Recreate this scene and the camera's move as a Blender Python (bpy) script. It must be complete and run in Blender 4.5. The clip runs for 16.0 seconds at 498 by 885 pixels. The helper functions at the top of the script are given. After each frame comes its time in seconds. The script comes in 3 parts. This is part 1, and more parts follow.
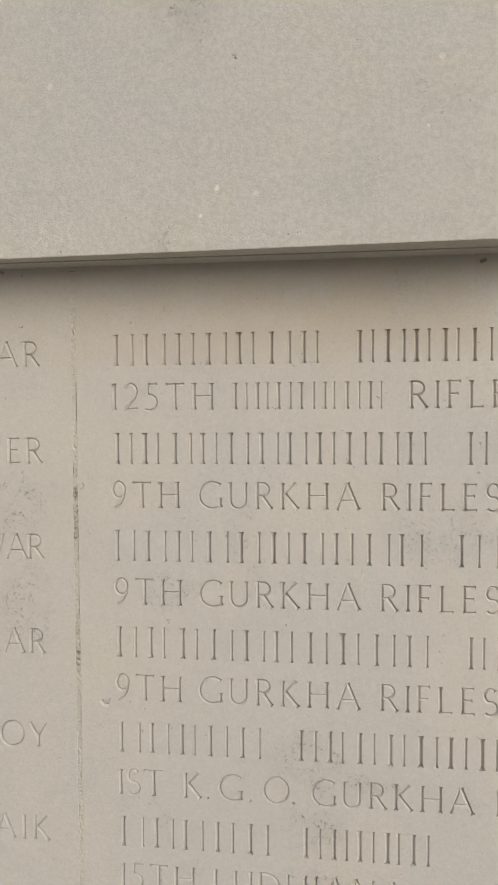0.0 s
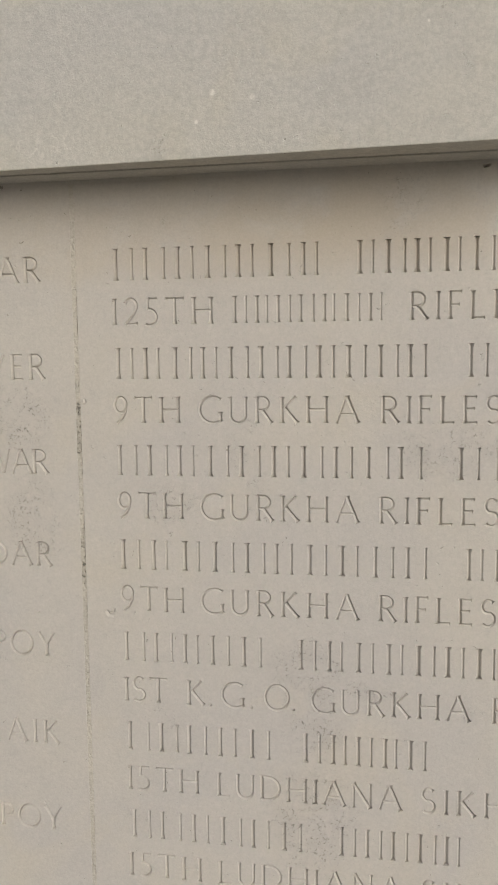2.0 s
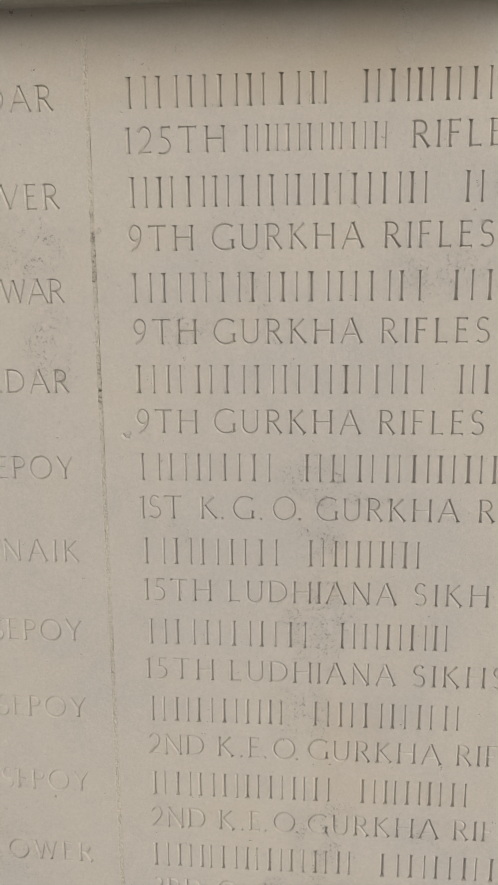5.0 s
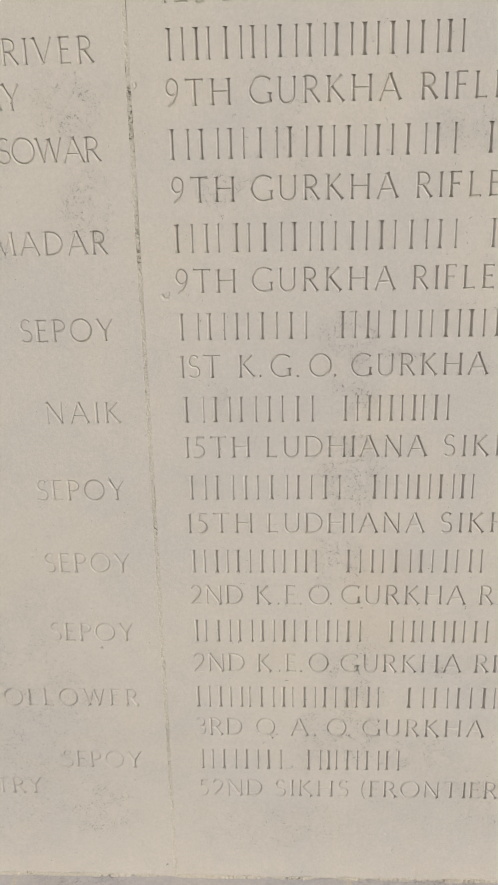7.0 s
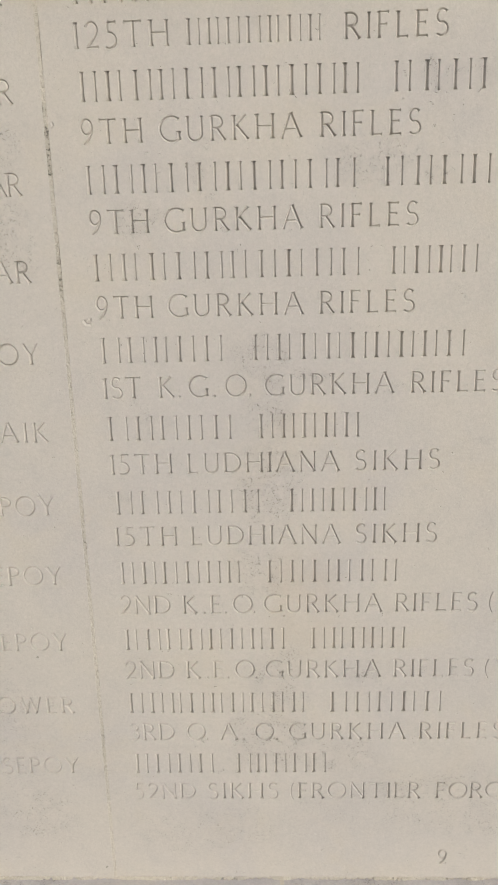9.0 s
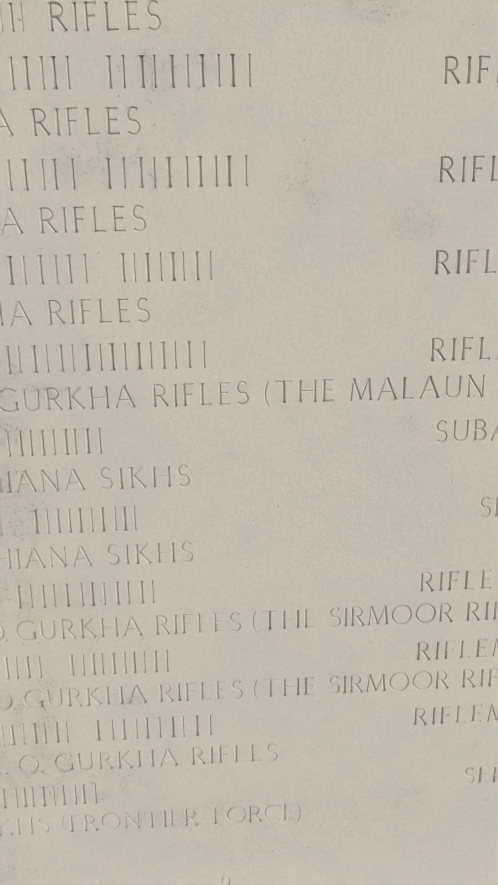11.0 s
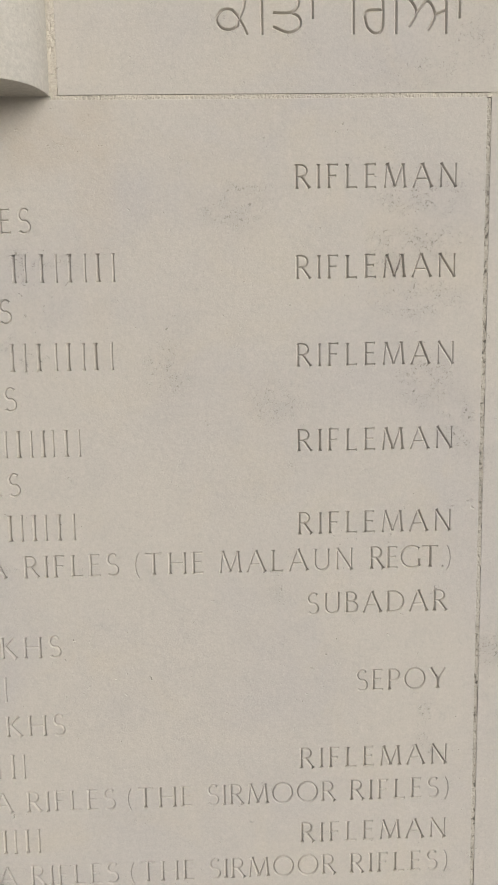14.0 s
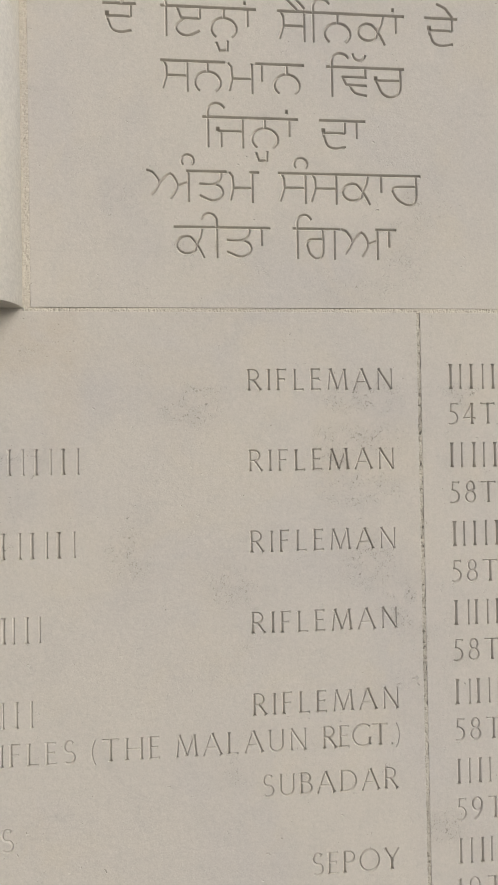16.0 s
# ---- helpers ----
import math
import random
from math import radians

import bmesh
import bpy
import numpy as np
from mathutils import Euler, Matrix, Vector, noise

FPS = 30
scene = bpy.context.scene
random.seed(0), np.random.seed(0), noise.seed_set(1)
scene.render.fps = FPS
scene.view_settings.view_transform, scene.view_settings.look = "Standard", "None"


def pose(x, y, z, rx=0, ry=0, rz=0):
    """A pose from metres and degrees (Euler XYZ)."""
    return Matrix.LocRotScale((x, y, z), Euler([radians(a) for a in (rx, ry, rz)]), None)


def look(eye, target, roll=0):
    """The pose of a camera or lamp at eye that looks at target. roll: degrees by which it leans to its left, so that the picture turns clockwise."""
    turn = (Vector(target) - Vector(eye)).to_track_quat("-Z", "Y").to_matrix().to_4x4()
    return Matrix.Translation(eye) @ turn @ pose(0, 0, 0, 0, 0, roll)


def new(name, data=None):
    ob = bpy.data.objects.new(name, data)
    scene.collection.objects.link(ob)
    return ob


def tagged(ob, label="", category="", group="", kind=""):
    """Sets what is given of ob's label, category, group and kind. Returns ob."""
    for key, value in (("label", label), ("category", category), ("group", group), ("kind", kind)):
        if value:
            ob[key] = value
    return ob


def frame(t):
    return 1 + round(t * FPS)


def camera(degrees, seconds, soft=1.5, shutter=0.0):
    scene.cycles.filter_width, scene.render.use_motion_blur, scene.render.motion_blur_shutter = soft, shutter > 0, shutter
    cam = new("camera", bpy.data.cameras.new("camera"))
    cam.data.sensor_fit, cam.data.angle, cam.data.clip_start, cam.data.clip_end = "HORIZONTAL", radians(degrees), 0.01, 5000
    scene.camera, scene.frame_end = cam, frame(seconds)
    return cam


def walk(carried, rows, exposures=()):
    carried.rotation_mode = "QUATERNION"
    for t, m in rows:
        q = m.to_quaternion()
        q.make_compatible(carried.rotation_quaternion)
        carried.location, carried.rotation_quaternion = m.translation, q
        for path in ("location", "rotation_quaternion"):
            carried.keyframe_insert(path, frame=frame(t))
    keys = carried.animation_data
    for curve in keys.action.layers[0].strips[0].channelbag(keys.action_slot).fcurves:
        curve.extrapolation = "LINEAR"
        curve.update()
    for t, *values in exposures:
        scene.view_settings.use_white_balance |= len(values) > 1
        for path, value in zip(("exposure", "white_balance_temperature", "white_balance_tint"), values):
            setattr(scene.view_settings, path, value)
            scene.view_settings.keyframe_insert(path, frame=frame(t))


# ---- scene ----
cam = camera(33.9, 16.0, 0.9)
PATH = [      # seconds, eye, target, roll
    (0, (-0.012, -0.021, 1.457), (-0.291, 1.958, 1.369), -0.4),
    (0.5, (0.001, -0.014, 1.451), (-0.306, 1.958, 1.334), -0.6),
    (1, (0.005, -0.01, 1.444), (-0.318, 1.957, 1.278), -0.7),
    (1.5, (0.001, -0.01, 1.438), (-0.335, 1.95, 1.222), -0.7),
    (2, (0.009, -0.021, 1.432), (-0.337, 1.937, 1.216), -0.7),
    (2.5, (0.034, -0.036, 1.433), (-0.338, 1.915, 1.2), 0.0),
    (3, (0.035, -0.028, 1.423), (-0.361, 1.918, 1.183), 0.5),
    (5.5, (-0.07, -0.098, 1.344), (-0.194, 1.843, 0.881), -0.8),
    (6, (-0.082, -0.106, 1.334), (-0.19, 1.819, 0.802), -0.9),
    (6.5, (-0.095, -0.119, 1.323), (-0.192, 1.798, 0.76), -1.0),
    (7, (-0.107, -0.124, 1.316), (-0.203, 1.783, 0.72), -1.3),
    (7.5, (-0.118, -0.142, 1.324), (-0.193, 1.762, 0.717), -1.4),
    (8, (-0.123, -0.156, 1.329), (-0.193, 1.751, 0.73), -1.8),
    (8.5, (-0.077, -0.153, 1.334), (-0.161, 1.758, 0.752), -1.9),
    (9, (-0.039, -0.157, 1.331), (-0.113, 1.759, 0.76), -1.7),
    (9.5, (-0.006, -0.15, 1.328), (-0.026, 1.767, 0.76), -1.3),
    (10, (0.035, -0.14, 1.331), (0.064, 1.776, 0.758), -1.0),
    (12.3, (0.229, -0.093, 1.339), (0.344, 1.813, 0.744), -1.6),
    (12.5, (0.234, -0.097, 1.344), (0.349, 1.822, 0.792), -1.6),
    (13, (0.247, -0.108, 1.358), (0.347, 1.838, 0.909), -1.5),
    (13.5, (0.251, -0.113, 1.368), (0.347, 1.849, 0.993), -1.2),
    (14, (0.261, -0.127, 1.374), (0.331, 1.852, 1.093), -1.0),
    (14.5, (0.261, -0.148, 1.386), (0.357, 1.844, 1.236), -1.0),
    (15, (0.273, -0.168, 1.4), (0.391, 1.828, 1.356), -1.0),
    (15.5, (0.274, -0.161, 1.415), (0.42, 1.833, 1.397), -1.0),
    (16, (0.239, -0.166, 1.428), (0.478, 1.82, 1.461), -1.0),
]
EXPOSURES = [(0.0, -0.29, 6440, 9.7), (1.0, -0.26, 6400, 9.7), (1.5, -0.38, 6420, 9.7), (2.5, -0.39, 6460, 9.7), (3.2, -0.39, 6480, 9.7), (5.5, -0.42, 6510, 9.7), (6.0, -0.41, 6490, 9.7), (6.6, -0.21, 6420, 9.7), (10.0, -0.16, 6370, 9.7),
             (12.5, -0.12, 6340, 9.7), (13.3, -0.12, 6340, 9.7), (14.5, -0.29, 6340, 9.7), (16.0, -0.29, 6370, 9.7)]
walk(cam, [(t, look(eye, target, roll)) for t, eye, target, roll in PATH], EXPOSURES)

# ---- world, sun ----
world = bpy.data.worlds.new("overcast_sky")
scene.world = world
world.use_nodes = True
wn = world.node_tree
sky = wn.nodes.new("ShaderNodeTexSky")
sky.sky_type = "NISHITA"
sky.sun_disc = False
SUN_EL, SUN_AZ = radians(31), radians(38)      # above the horizon; to the side of straight out from the wall
sky.sun_elevation = SUN_EL
sky.sun_rotation = math.pi + SUN_AZ * -1
sky.air_density, sky.dust_density, sky.ozone_density = 1.0, 4.0, 0.6
cloud = wn.nodes.new("ShaderNodeHueSaturation")      # a veil of cloud greys the blue
cloud.inputs["Saturation"].default_value = 0.45
wn.links.new(sky.outputs[0], cloud.inputs["Color"])
wn.links.new(cloud.outputs[0], wn.nodes["Background"].inputs[0])
wn.nodes["Background"].inputs[1].default_value = 0.14
sun = new("sun", bpy.data.lights.new("sun", "SUN"))
sun.data.energy, sun.data.angle, sun.data.color = 1.8, radians(55), (1.0, 0.968, 0.93)
# direction to the sun: out from the wall (-y), to the side (+x) and up
to_sun = Vector((math.sin(SUN_AZ) * math.cos(SUN_EL), -math.cos(SUN_AZ) * math.cos(SUN_EL), math.sin(SUN_EL)))
sun.matrix_world = look(to_sun * 20, (0, 0, 0))

WALL = 0.585          # face of the name panels
DEEP = 0.16           # thickness of the stones
TOP, BASE = 1.565, 0.595


# ---- materials ----
def node(nt, kind, **values):
    n = nt.nodes.new(kind)
    for k, v in values.items():
        if k in n.inputs:
            n.inputs[k].default_value = v
    return n


def noise_of(nt, pos, scale, detail=4.0, rough=0.55, distort=0.0):
    n = node(nt, "ShaderNodeTexNoise", Scale=scale, Detail=detail, Roughness=rough, Distortion=distort)
    nt.links.new(pos, n.inputs["Vector"])
    return n.outputs["Fac"]


def ramp(nt, fac, lo, hi):
    n = node(nt, "ShaderNodeMapRange")
    n.interpolation_type = "SMOOTHSTEP"
    n.inputs["From Min"].default_value, n.inputs["From Max"].default_value = lo, hi
    nt.links.new(fac, n.inputs["Value"])
    return n.outputs["Result"]


def calc(nt, op, a, b=None):
    n = nt.nodes.new("ShaderNodeMath")
    n.operation = op
    for i, v in enumerate((a, b)):
        if v is None:
            continue
        if isinstance(v, (int, float)):
            n.inputs[i].default_value = v
        else:
            nt.links.new(v, n.inputs[i])
    return n.outputs[0]


def blend(nt, fac, a, b, mode="MIX"):
    n = nt.nodes.new("ShaderNodeMix")
    n.data_type, n.blend_type = "RGBA", mode
    for sock, v in ((n.inputs[0], fac), (n.inputs[6], a), (n.inputs[7], b)):
        if isinstance(v, (int, float)):
            sock.default_value = v
        elif isinstance(v, tuple):
            sock.default_value = (*v, 1)
        else:
            nt.links.new(v, sock)
    return n.outputs[2]


def blob(nt, sep, x, z, rx, rz):
    """A soft oval on the wall, 1 in its middle."""
    dx = calc(nt, "DIVIDE", calc(nt, "SUBTRACT", sep.outputs[0], x), rx)
    dz = calc(nt, "DIVIDE", calc(nt, "SUBTRACT", sep.outputs[2], z), rz)
    r = calc(nt, "ADD", calc(nt, "MULTIPLY", dx, dx), calc(nt, "MULTIPLY", dz, dz))
    return ramp(nt, r, 1.0, 0.0)


def stone(name, pale, grey, warm, pits=1.0, stains=(), rough=0.86, relief=1.0, flecks=0.0, grime=0.16, spots=(), speckle=0.25, tans=(), veins=()):
    """Sawn limestone: soft patches, fine grain, pits in clusters, and grime in the places given."""
    m = bpy.data.materials.new(name)
    m.use_nodes = True
    nt = m.node_tree
    out = nt.nodes["Principled BSDF"]
    pos = nt.nodes.new("ShaderNodeNewGeometry").outputs["Position"]
    sep = nt.nodes.new("ShaderNodeSeparateXYZ")
    nt.links.new(pos, sep.inputs[0])
    broad = ramp(nt, noise_of(nt, pos, 5.0, 4, 0.6, 0.6), 0.36, 0.68)
    mid = ramp(nt, noise_of(nt, pos, 24.0, 5, 0.70, 0.5), 0.48, 0.70)
    tint = ramp(nt, noise_of(nt, pos, 11.5, 4, 0.6, 0.8), 0.50, 0.72)
    grain = noise_of(nt, pos, 620.0, 3, 0.7)
    blotch = noise_of(nt, pos, 95.0, 6, 0.72)
    mottle = noise_of(nt, pos, 270.0, 4, 0.7)
    col = blend(nt, broad, pale, grey)
    col = blend(nt, calc(nt, "MULTIPLY", mid, 0.24), col, tuple(c * 0.88 for c in grey))
    col = blend(nt, calc(nt, "MULTIPLY", tint, 0.45), col, warm)
    col = blend(nt, calc(nt, "MULTIPLY", ramp(nt, blotch, 0.52, 0.74), 0.30), col, tuple(min(1, c * 1.14) for c in pale))
    col = blend(nt, calc(nt, "MULTIPLY", ramp(nt, blotch, 0.44, 0.26), 0.22), col, tuple(c * 0.74 for c in grey))
    col = blend(nt, speckle, col, blend(nt, ramp(nt, mottle, 0.34, 0.66), (0.80, 0.80, 0.80), (1.0, 1.0, 1.0)), "MULTIPLY")
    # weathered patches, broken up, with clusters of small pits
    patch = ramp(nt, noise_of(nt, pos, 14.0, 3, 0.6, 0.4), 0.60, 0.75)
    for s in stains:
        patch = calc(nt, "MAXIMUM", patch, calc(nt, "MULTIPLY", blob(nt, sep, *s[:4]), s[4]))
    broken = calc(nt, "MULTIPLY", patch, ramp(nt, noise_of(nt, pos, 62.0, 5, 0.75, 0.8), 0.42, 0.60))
    speck = ramp(nt, noise_of(nt, pos, 400.0, 4, 0.7, 0.6), 0.555, 0.605)
    speck = calc(nt, "MULTIPLY", speck, broken)
    rare = calc(nt, "MULTIPLY", ramp(nt, noise_of(nt, pos, 250.0, 3, 0.6, 0.8), 0.69, 0.73), ramp(nt, noise_of(nt, pos, 31.0, 2, 0.5), 0.40, 0.62))
    holes = calc(nt, "MINIMUM", calc(nt, "MULTIPLY", calc(nt, "ADD", speck, rare), pits), 1.0)
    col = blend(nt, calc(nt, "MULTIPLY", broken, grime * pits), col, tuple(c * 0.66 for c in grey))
    # tan tint in the ovals given, broken up by noise
    for tx, tz, rx, rz, k in tans:
        tan = calc(nt, "MULTIPLY", blob(nt, sep, tx, tz, rx, rz), ramp(nt, noise_of(nt, pos, 19.0, 5, 0.7, 0.5), 0.30, 0.62))
        col = blend(nt, calc(nt, "MULTIPLY", tan, k), col, (0.50, 0.425, 0.32))
    col = blend(nt, calc(nt, "MULTIPLY", holes, 0.60), col, (0.13, 0.118, 0.10))
    col = blend(nt, 0.44, col, blend(nt, grain, (0.55, 0.55, 0.55), (1.0, 1.0, 1.0)), "MULTIPLY")
    for vx, vz, rx, rz in veins:
        ridge = calc(nt, "ABSOLUTE", calc(nt, "SUBTRACT", noise_of(nt, pos, 52.0, 3, 0.6, 0.7), 0.5))
        line = calc(nt, "MULTIPLY", ramp(nt, ridge, 0.022, 0.006), blob(nt, sep, vx, vz, rx, rz))
        col = blend(nt, calc(nt, "MULTIPLY", line, 0.4), col, (0.64, 0.61, 0.54))
    if flecks:
        fleck = node(nt, "ShaderNodeTexVoronoi", Scale=38.0)
        nt.links.new(pos, fleck.inputs["Vector"])
        wob = calc(nt, "ADD", fleck.outputs["Distance"], calc(nt, "MULTIPLY", blotch, 0.12))
        some = ramp(nt, noise_of(nt, pos, 23.0, 2), 0.55, 0.6)
        col = blend(nt, calc(nt, "MULTIPLY", calc(nt, "MULTIPLY", ramp(nt, wob, 0.16, 0.11), some), flecks), col, (0.72, 0.68, 0.60))
    for sx, sz, sr in spots:
        col = blend(nt, calc(nt, "MULTIPLY", calc(nt, "MULTIPLY", blob(nt, sep, sx, sz, sr, sr), 0.75), ramp(nt, noise_of(nt, pos, 700.0, 2), 0.3, 0.5)), col, (0.70, 0.67, 0.60))
    nt.links.new(col, out.inputs["Base Color"])
    out.inputs["Roughness"].default_value = rough
    out.inputs["Specular IOR Level"].default_value = 0.3
    height = calc(nt, "ADD", calc(nt, "MULTIPLY", grain, 0.5), calc(nt, "MULTIPLY", noise_of(nt, pos, 160.0, 4, 0.6), 1.0))
    height = calc(nt, "SUBTRACT", height, calc(nt, "MULTIPLY", holes, 2.4))
    bump = node(nt, "ShaderNodeBump", Strength=0.5 * relief, Distance=0.0007)
    nt.links.new(height, bump.inputs["Height"])
    nt.links.new(bump.outputs[0], out.inputs["Normal"])
    return m


PALE, GREY, WARM = (0.542, 0.502, 0.436), (0.510, 0.477, 0.434), (0.546, 0.495, 0.403)
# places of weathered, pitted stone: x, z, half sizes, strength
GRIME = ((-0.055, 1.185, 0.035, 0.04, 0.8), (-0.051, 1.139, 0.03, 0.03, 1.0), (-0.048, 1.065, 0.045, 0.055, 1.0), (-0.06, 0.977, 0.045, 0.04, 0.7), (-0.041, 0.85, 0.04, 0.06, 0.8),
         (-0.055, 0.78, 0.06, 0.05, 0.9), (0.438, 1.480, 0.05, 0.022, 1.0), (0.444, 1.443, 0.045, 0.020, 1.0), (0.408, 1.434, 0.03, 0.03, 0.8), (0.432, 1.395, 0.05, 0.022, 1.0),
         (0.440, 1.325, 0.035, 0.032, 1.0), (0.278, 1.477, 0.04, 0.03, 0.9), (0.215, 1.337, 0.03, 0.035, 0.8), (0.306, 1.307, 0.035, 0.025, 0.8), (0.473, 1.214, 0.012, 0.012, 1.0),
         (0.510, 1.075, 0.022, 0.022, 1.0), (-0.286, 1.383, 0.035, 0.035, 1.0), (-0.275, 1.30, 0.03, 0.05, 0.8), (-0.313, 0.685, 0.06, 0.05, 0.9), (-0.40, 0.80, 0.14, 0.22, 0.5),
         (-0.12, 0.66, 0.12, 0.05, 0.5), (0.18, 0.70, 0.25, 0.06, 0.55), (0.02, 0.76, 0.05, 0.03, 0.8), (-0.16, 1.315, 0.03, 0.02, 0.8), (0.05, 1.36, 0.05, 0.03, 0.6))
# tan tint, mostly just below the projecting block: x, z, half sizes, strength
TANS = ((-0.17, 1.522, 0.28, 0.045, 0.40), (0.02, 1.528, 0.20, 0.045, 0.45), (-0.02, 0.94, 0.05, 0.09, 0.30), (0.16, 1.55, 0.025, 0.25, 0.25))
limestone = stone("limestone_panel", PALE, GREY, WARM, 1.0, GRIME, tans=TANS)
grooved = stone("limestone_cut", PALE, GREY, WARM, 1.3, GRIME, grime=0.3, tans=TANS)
dressed = stone("limestone_dressed", (0.544, 0.515, 0.448), (0.515, 0.493, 0.449), (0.551, 0.510, 0.412), 1.0, relief=1.4, flecks=0.3, speckle=0.6, veins=((-0.235, 1.581, 0.035, 0.011),), spots=((-0.112, 1.607, 0.0026), (-0.1235, 1.5885, 0.0019), (0.03, 1.64, 0.0012)))
lettered = stone("limestone_upper", PALE, GREY, WARM, 0.7, ((0.48, 1.605, 0.03, 0.03, 0.9), (0.50, 1.66, 0.03, 0.05, 0.7), (0.43, 1.585, 0.06, 0.02, 0.7)))
plinth_stone = stone("limestone_plinth", (0.525, 0.490, 0.466), (0.474, 0.450, 0.441), (0.536, 0.490, 0.427), 0.9, ((0.05, 0.595, 0.05, 0.02, 1.0), (-0.34, 0.595, 0.07, 0.02, 0.9), (-0.02, 0.595, 0.03, 0.02, 1.0), (0.22, 0.595, 0.08, 0.02, 1.0)), grime=0.40, speckle=0.5)
mortar = stone("lime_mortar", (0.587, 0.540, 0.446), (0.525, 0.480, 0.407), (0.597, 0.540, 0.417), 1.0, (), 0.95, 2.2, speckle=0.6)
old_mortar = stone("weathered_mortar", (0.567, 0.520, 0.432), (0.494, 0.455, 0.388), (0.546, 0.490, 0.388), 1.3, ((-0.2335, 1.378, 0.02, 0.045, 1.0), (-0.2335, 1.26, 0.02, 0.05, 0.7), (0.4935, 1.36, 0.02, 0.22, 1.0), (0.4935, 0.95, 0.02, 0.2, 0.8)), 0.95, 2.4, grime=0.35, speckle=0.6)
# surface of the unseen ground; its tone sets how much light bounces up
bounce_ground = stone("pale_unseen_ground", (0.29, 0.275, 0.245), (0.25, 0.24, 0.22), (0.30, 0.275, 0.23), 0.5)


# ---- building helpers ----
def thing(name, label, category="", group="", kind="", data=None):
    return tagged(new(name, data), label, category, group, kind)


def part(name, bm, material, parent, label=""):
    me = bpy.data.meshes.new(name)
    bm.to_mesh(me)
    bm.free()
    me.materials.append(material)
    ob = new(name, me)
    ob.parent = parent
    return tagged(ob, label)


def block(x0, x1, y0, y1, z0, z1, bevel=0.0005):
    bm = bmesh.new()
    bmesh.ops.create_cube(bm, size=1)
    for v in bm.verts:
        v.co = Vector(((x0 + x1) / 2 + v.co.x * (x1 - x0), (y0 + y1) / 2 + v.co.y * (y1 - y0), (z0 + z1) / 2 + v.co.z * (z1 - z0)))
    if bevel:
        bmesh.ops.bevel(bm, geom=bm.edges[:], offset=bevel, segments=2, profile=0.6, affect="EDGES")
    return bm


# ---- the mason's alphabet: strokes in units of the cap height ----
GLYPHS = {}
THICK, THIN = 0.064, 0.039          # half widths


def arc(cx, cy, rx, ry, a0, a1, n=12):
    return [(cx + rx * math.cos(radians(a0 + (a1 - a0) * i / n)), cy + ry * math.sin(radians(a0 + (a1 - a0) * i / n))) for i in range(n + 1)]


def thick(*p):
    return THICK, list(zip(p[::2], p[1::2])), True


def thin(*p):
    return THIN, list(zip(p[::2], p[1::2])), True


def bow(points, w=0.052, flare=False):
    return w, points, flare


def glyph(char, width, *strokes):
    GLYPHS[char] = (width, strokes)


glyph("A", 0.80, thin(0, 0, 0.36, 1), thick(0.38, 1, 0.80, 0), thin(0.13, 0.35, 0.64, 0.35))
glyph("B", 0.52, thick(0.05, 0, 0.05, 1), bow([(0.05, 0.97), (0.2, 0.97)] + arc(0.22, 0.76, 0.24, 0.21, 90, -90) + [(0.05, 0.54)]),
      bow([(0.05, 0.53), (0.24, 0.53)] + arc(0.25, 0.28, 0.28, 0.25, 90, -90) + [(0.05, 0.03)]))
glyph("C", 0.78, bow(arc(0.50, 0.5, 0.50, 0.5, 52, 308, 18), flare=True))
glyph("D", 0.76, thick(0.05, 0, 0.05, 1), bow([(0.05, 0.97), (0.26, 0.97)] + arc(0.28, 0.5, 0.47, 0.47, 90, -90, 16) + [(0.05, 0.03)]))
glyph("E", 0.48, thick(0.05, 0, 0.05, 1), thin(0.05, 0.97, 0.46, 0.97), thin(0.05, 0.53, 0.40, 0.53), thin(0.05, 0.03, 0.48, 0.03))
glyph("F", 0.46, thick(0.05, 0, 0.05, 1), thin(0.05, 0.97, 0.46, 0.97), thin(0.05, 0.51, 0.39, 0.51))
glyph("G", 0.80, bow(arc(0.50, 0.5, 0.50, 0.5, 50, 318, 18), flare=True), thick(0.80, 0.05, 0.80, 0.42))
glyph("H", 0.76, thick(0.05, 0, 0.05, 1), thick(0.71, 0, 0.71, 1), thin(0.05, 0.51, 0.71, 0.51))
glyph("I", 0.10, thick(0.05, 0, 0.05, 1))
glyph("J", 0.30, thick(0.22, 0.15, 0.22, 1))
glyph("K", 0.64, thick(0.05, 0, 0.05, 1), thin(0.56, 1, 0.06, 0.48), thick(0.16, 0.58, 0.64, 0))
glyph("L", 0.48, thick(0.05, 0, 0.05, 1), thin(0.05, 0.03, 0.48, 0.03))
glyph("M", 0.92, thin(0.02, 0, 0.12, 1), thick(0.12, 1, 0.46, 0.05), thin(0.46, 0.05, 0.80, 1), thick(0.80, 1, 0.90, 0))
glyph("N", 0.76, thin(0.06, 0, 0.06, 1), thick(0.05, 1, 0.70, 0.0), thin(0.70, 0.0, 0.70, 1))
glyph("O", 0.94, bow(arc(0.47, 0.5, 0.46, 0.5, 90, 271, 18)), bow(arc(0.47, 0.5, 0.46, 0.5, 90, -91, 18)))
glyph("P", 0.52, thick(0.05, 0, 0.05, 1), bow([(0.05, 0.97), (0.22, 0.97)] + arc(0.24, 0.72, 0.27, 0.25, 90, -90) + [(0.05, 0.46)]))
glyph("Q", 0.94, bow(arc(0.47, 0.5, 0.46, 0.5, 90, 271, 18)), bow(arc(0.47, 0.5, 0.46, 0.5, 90, -91, 18)), thin(0.55, 0.14, 0.86, -0.16))
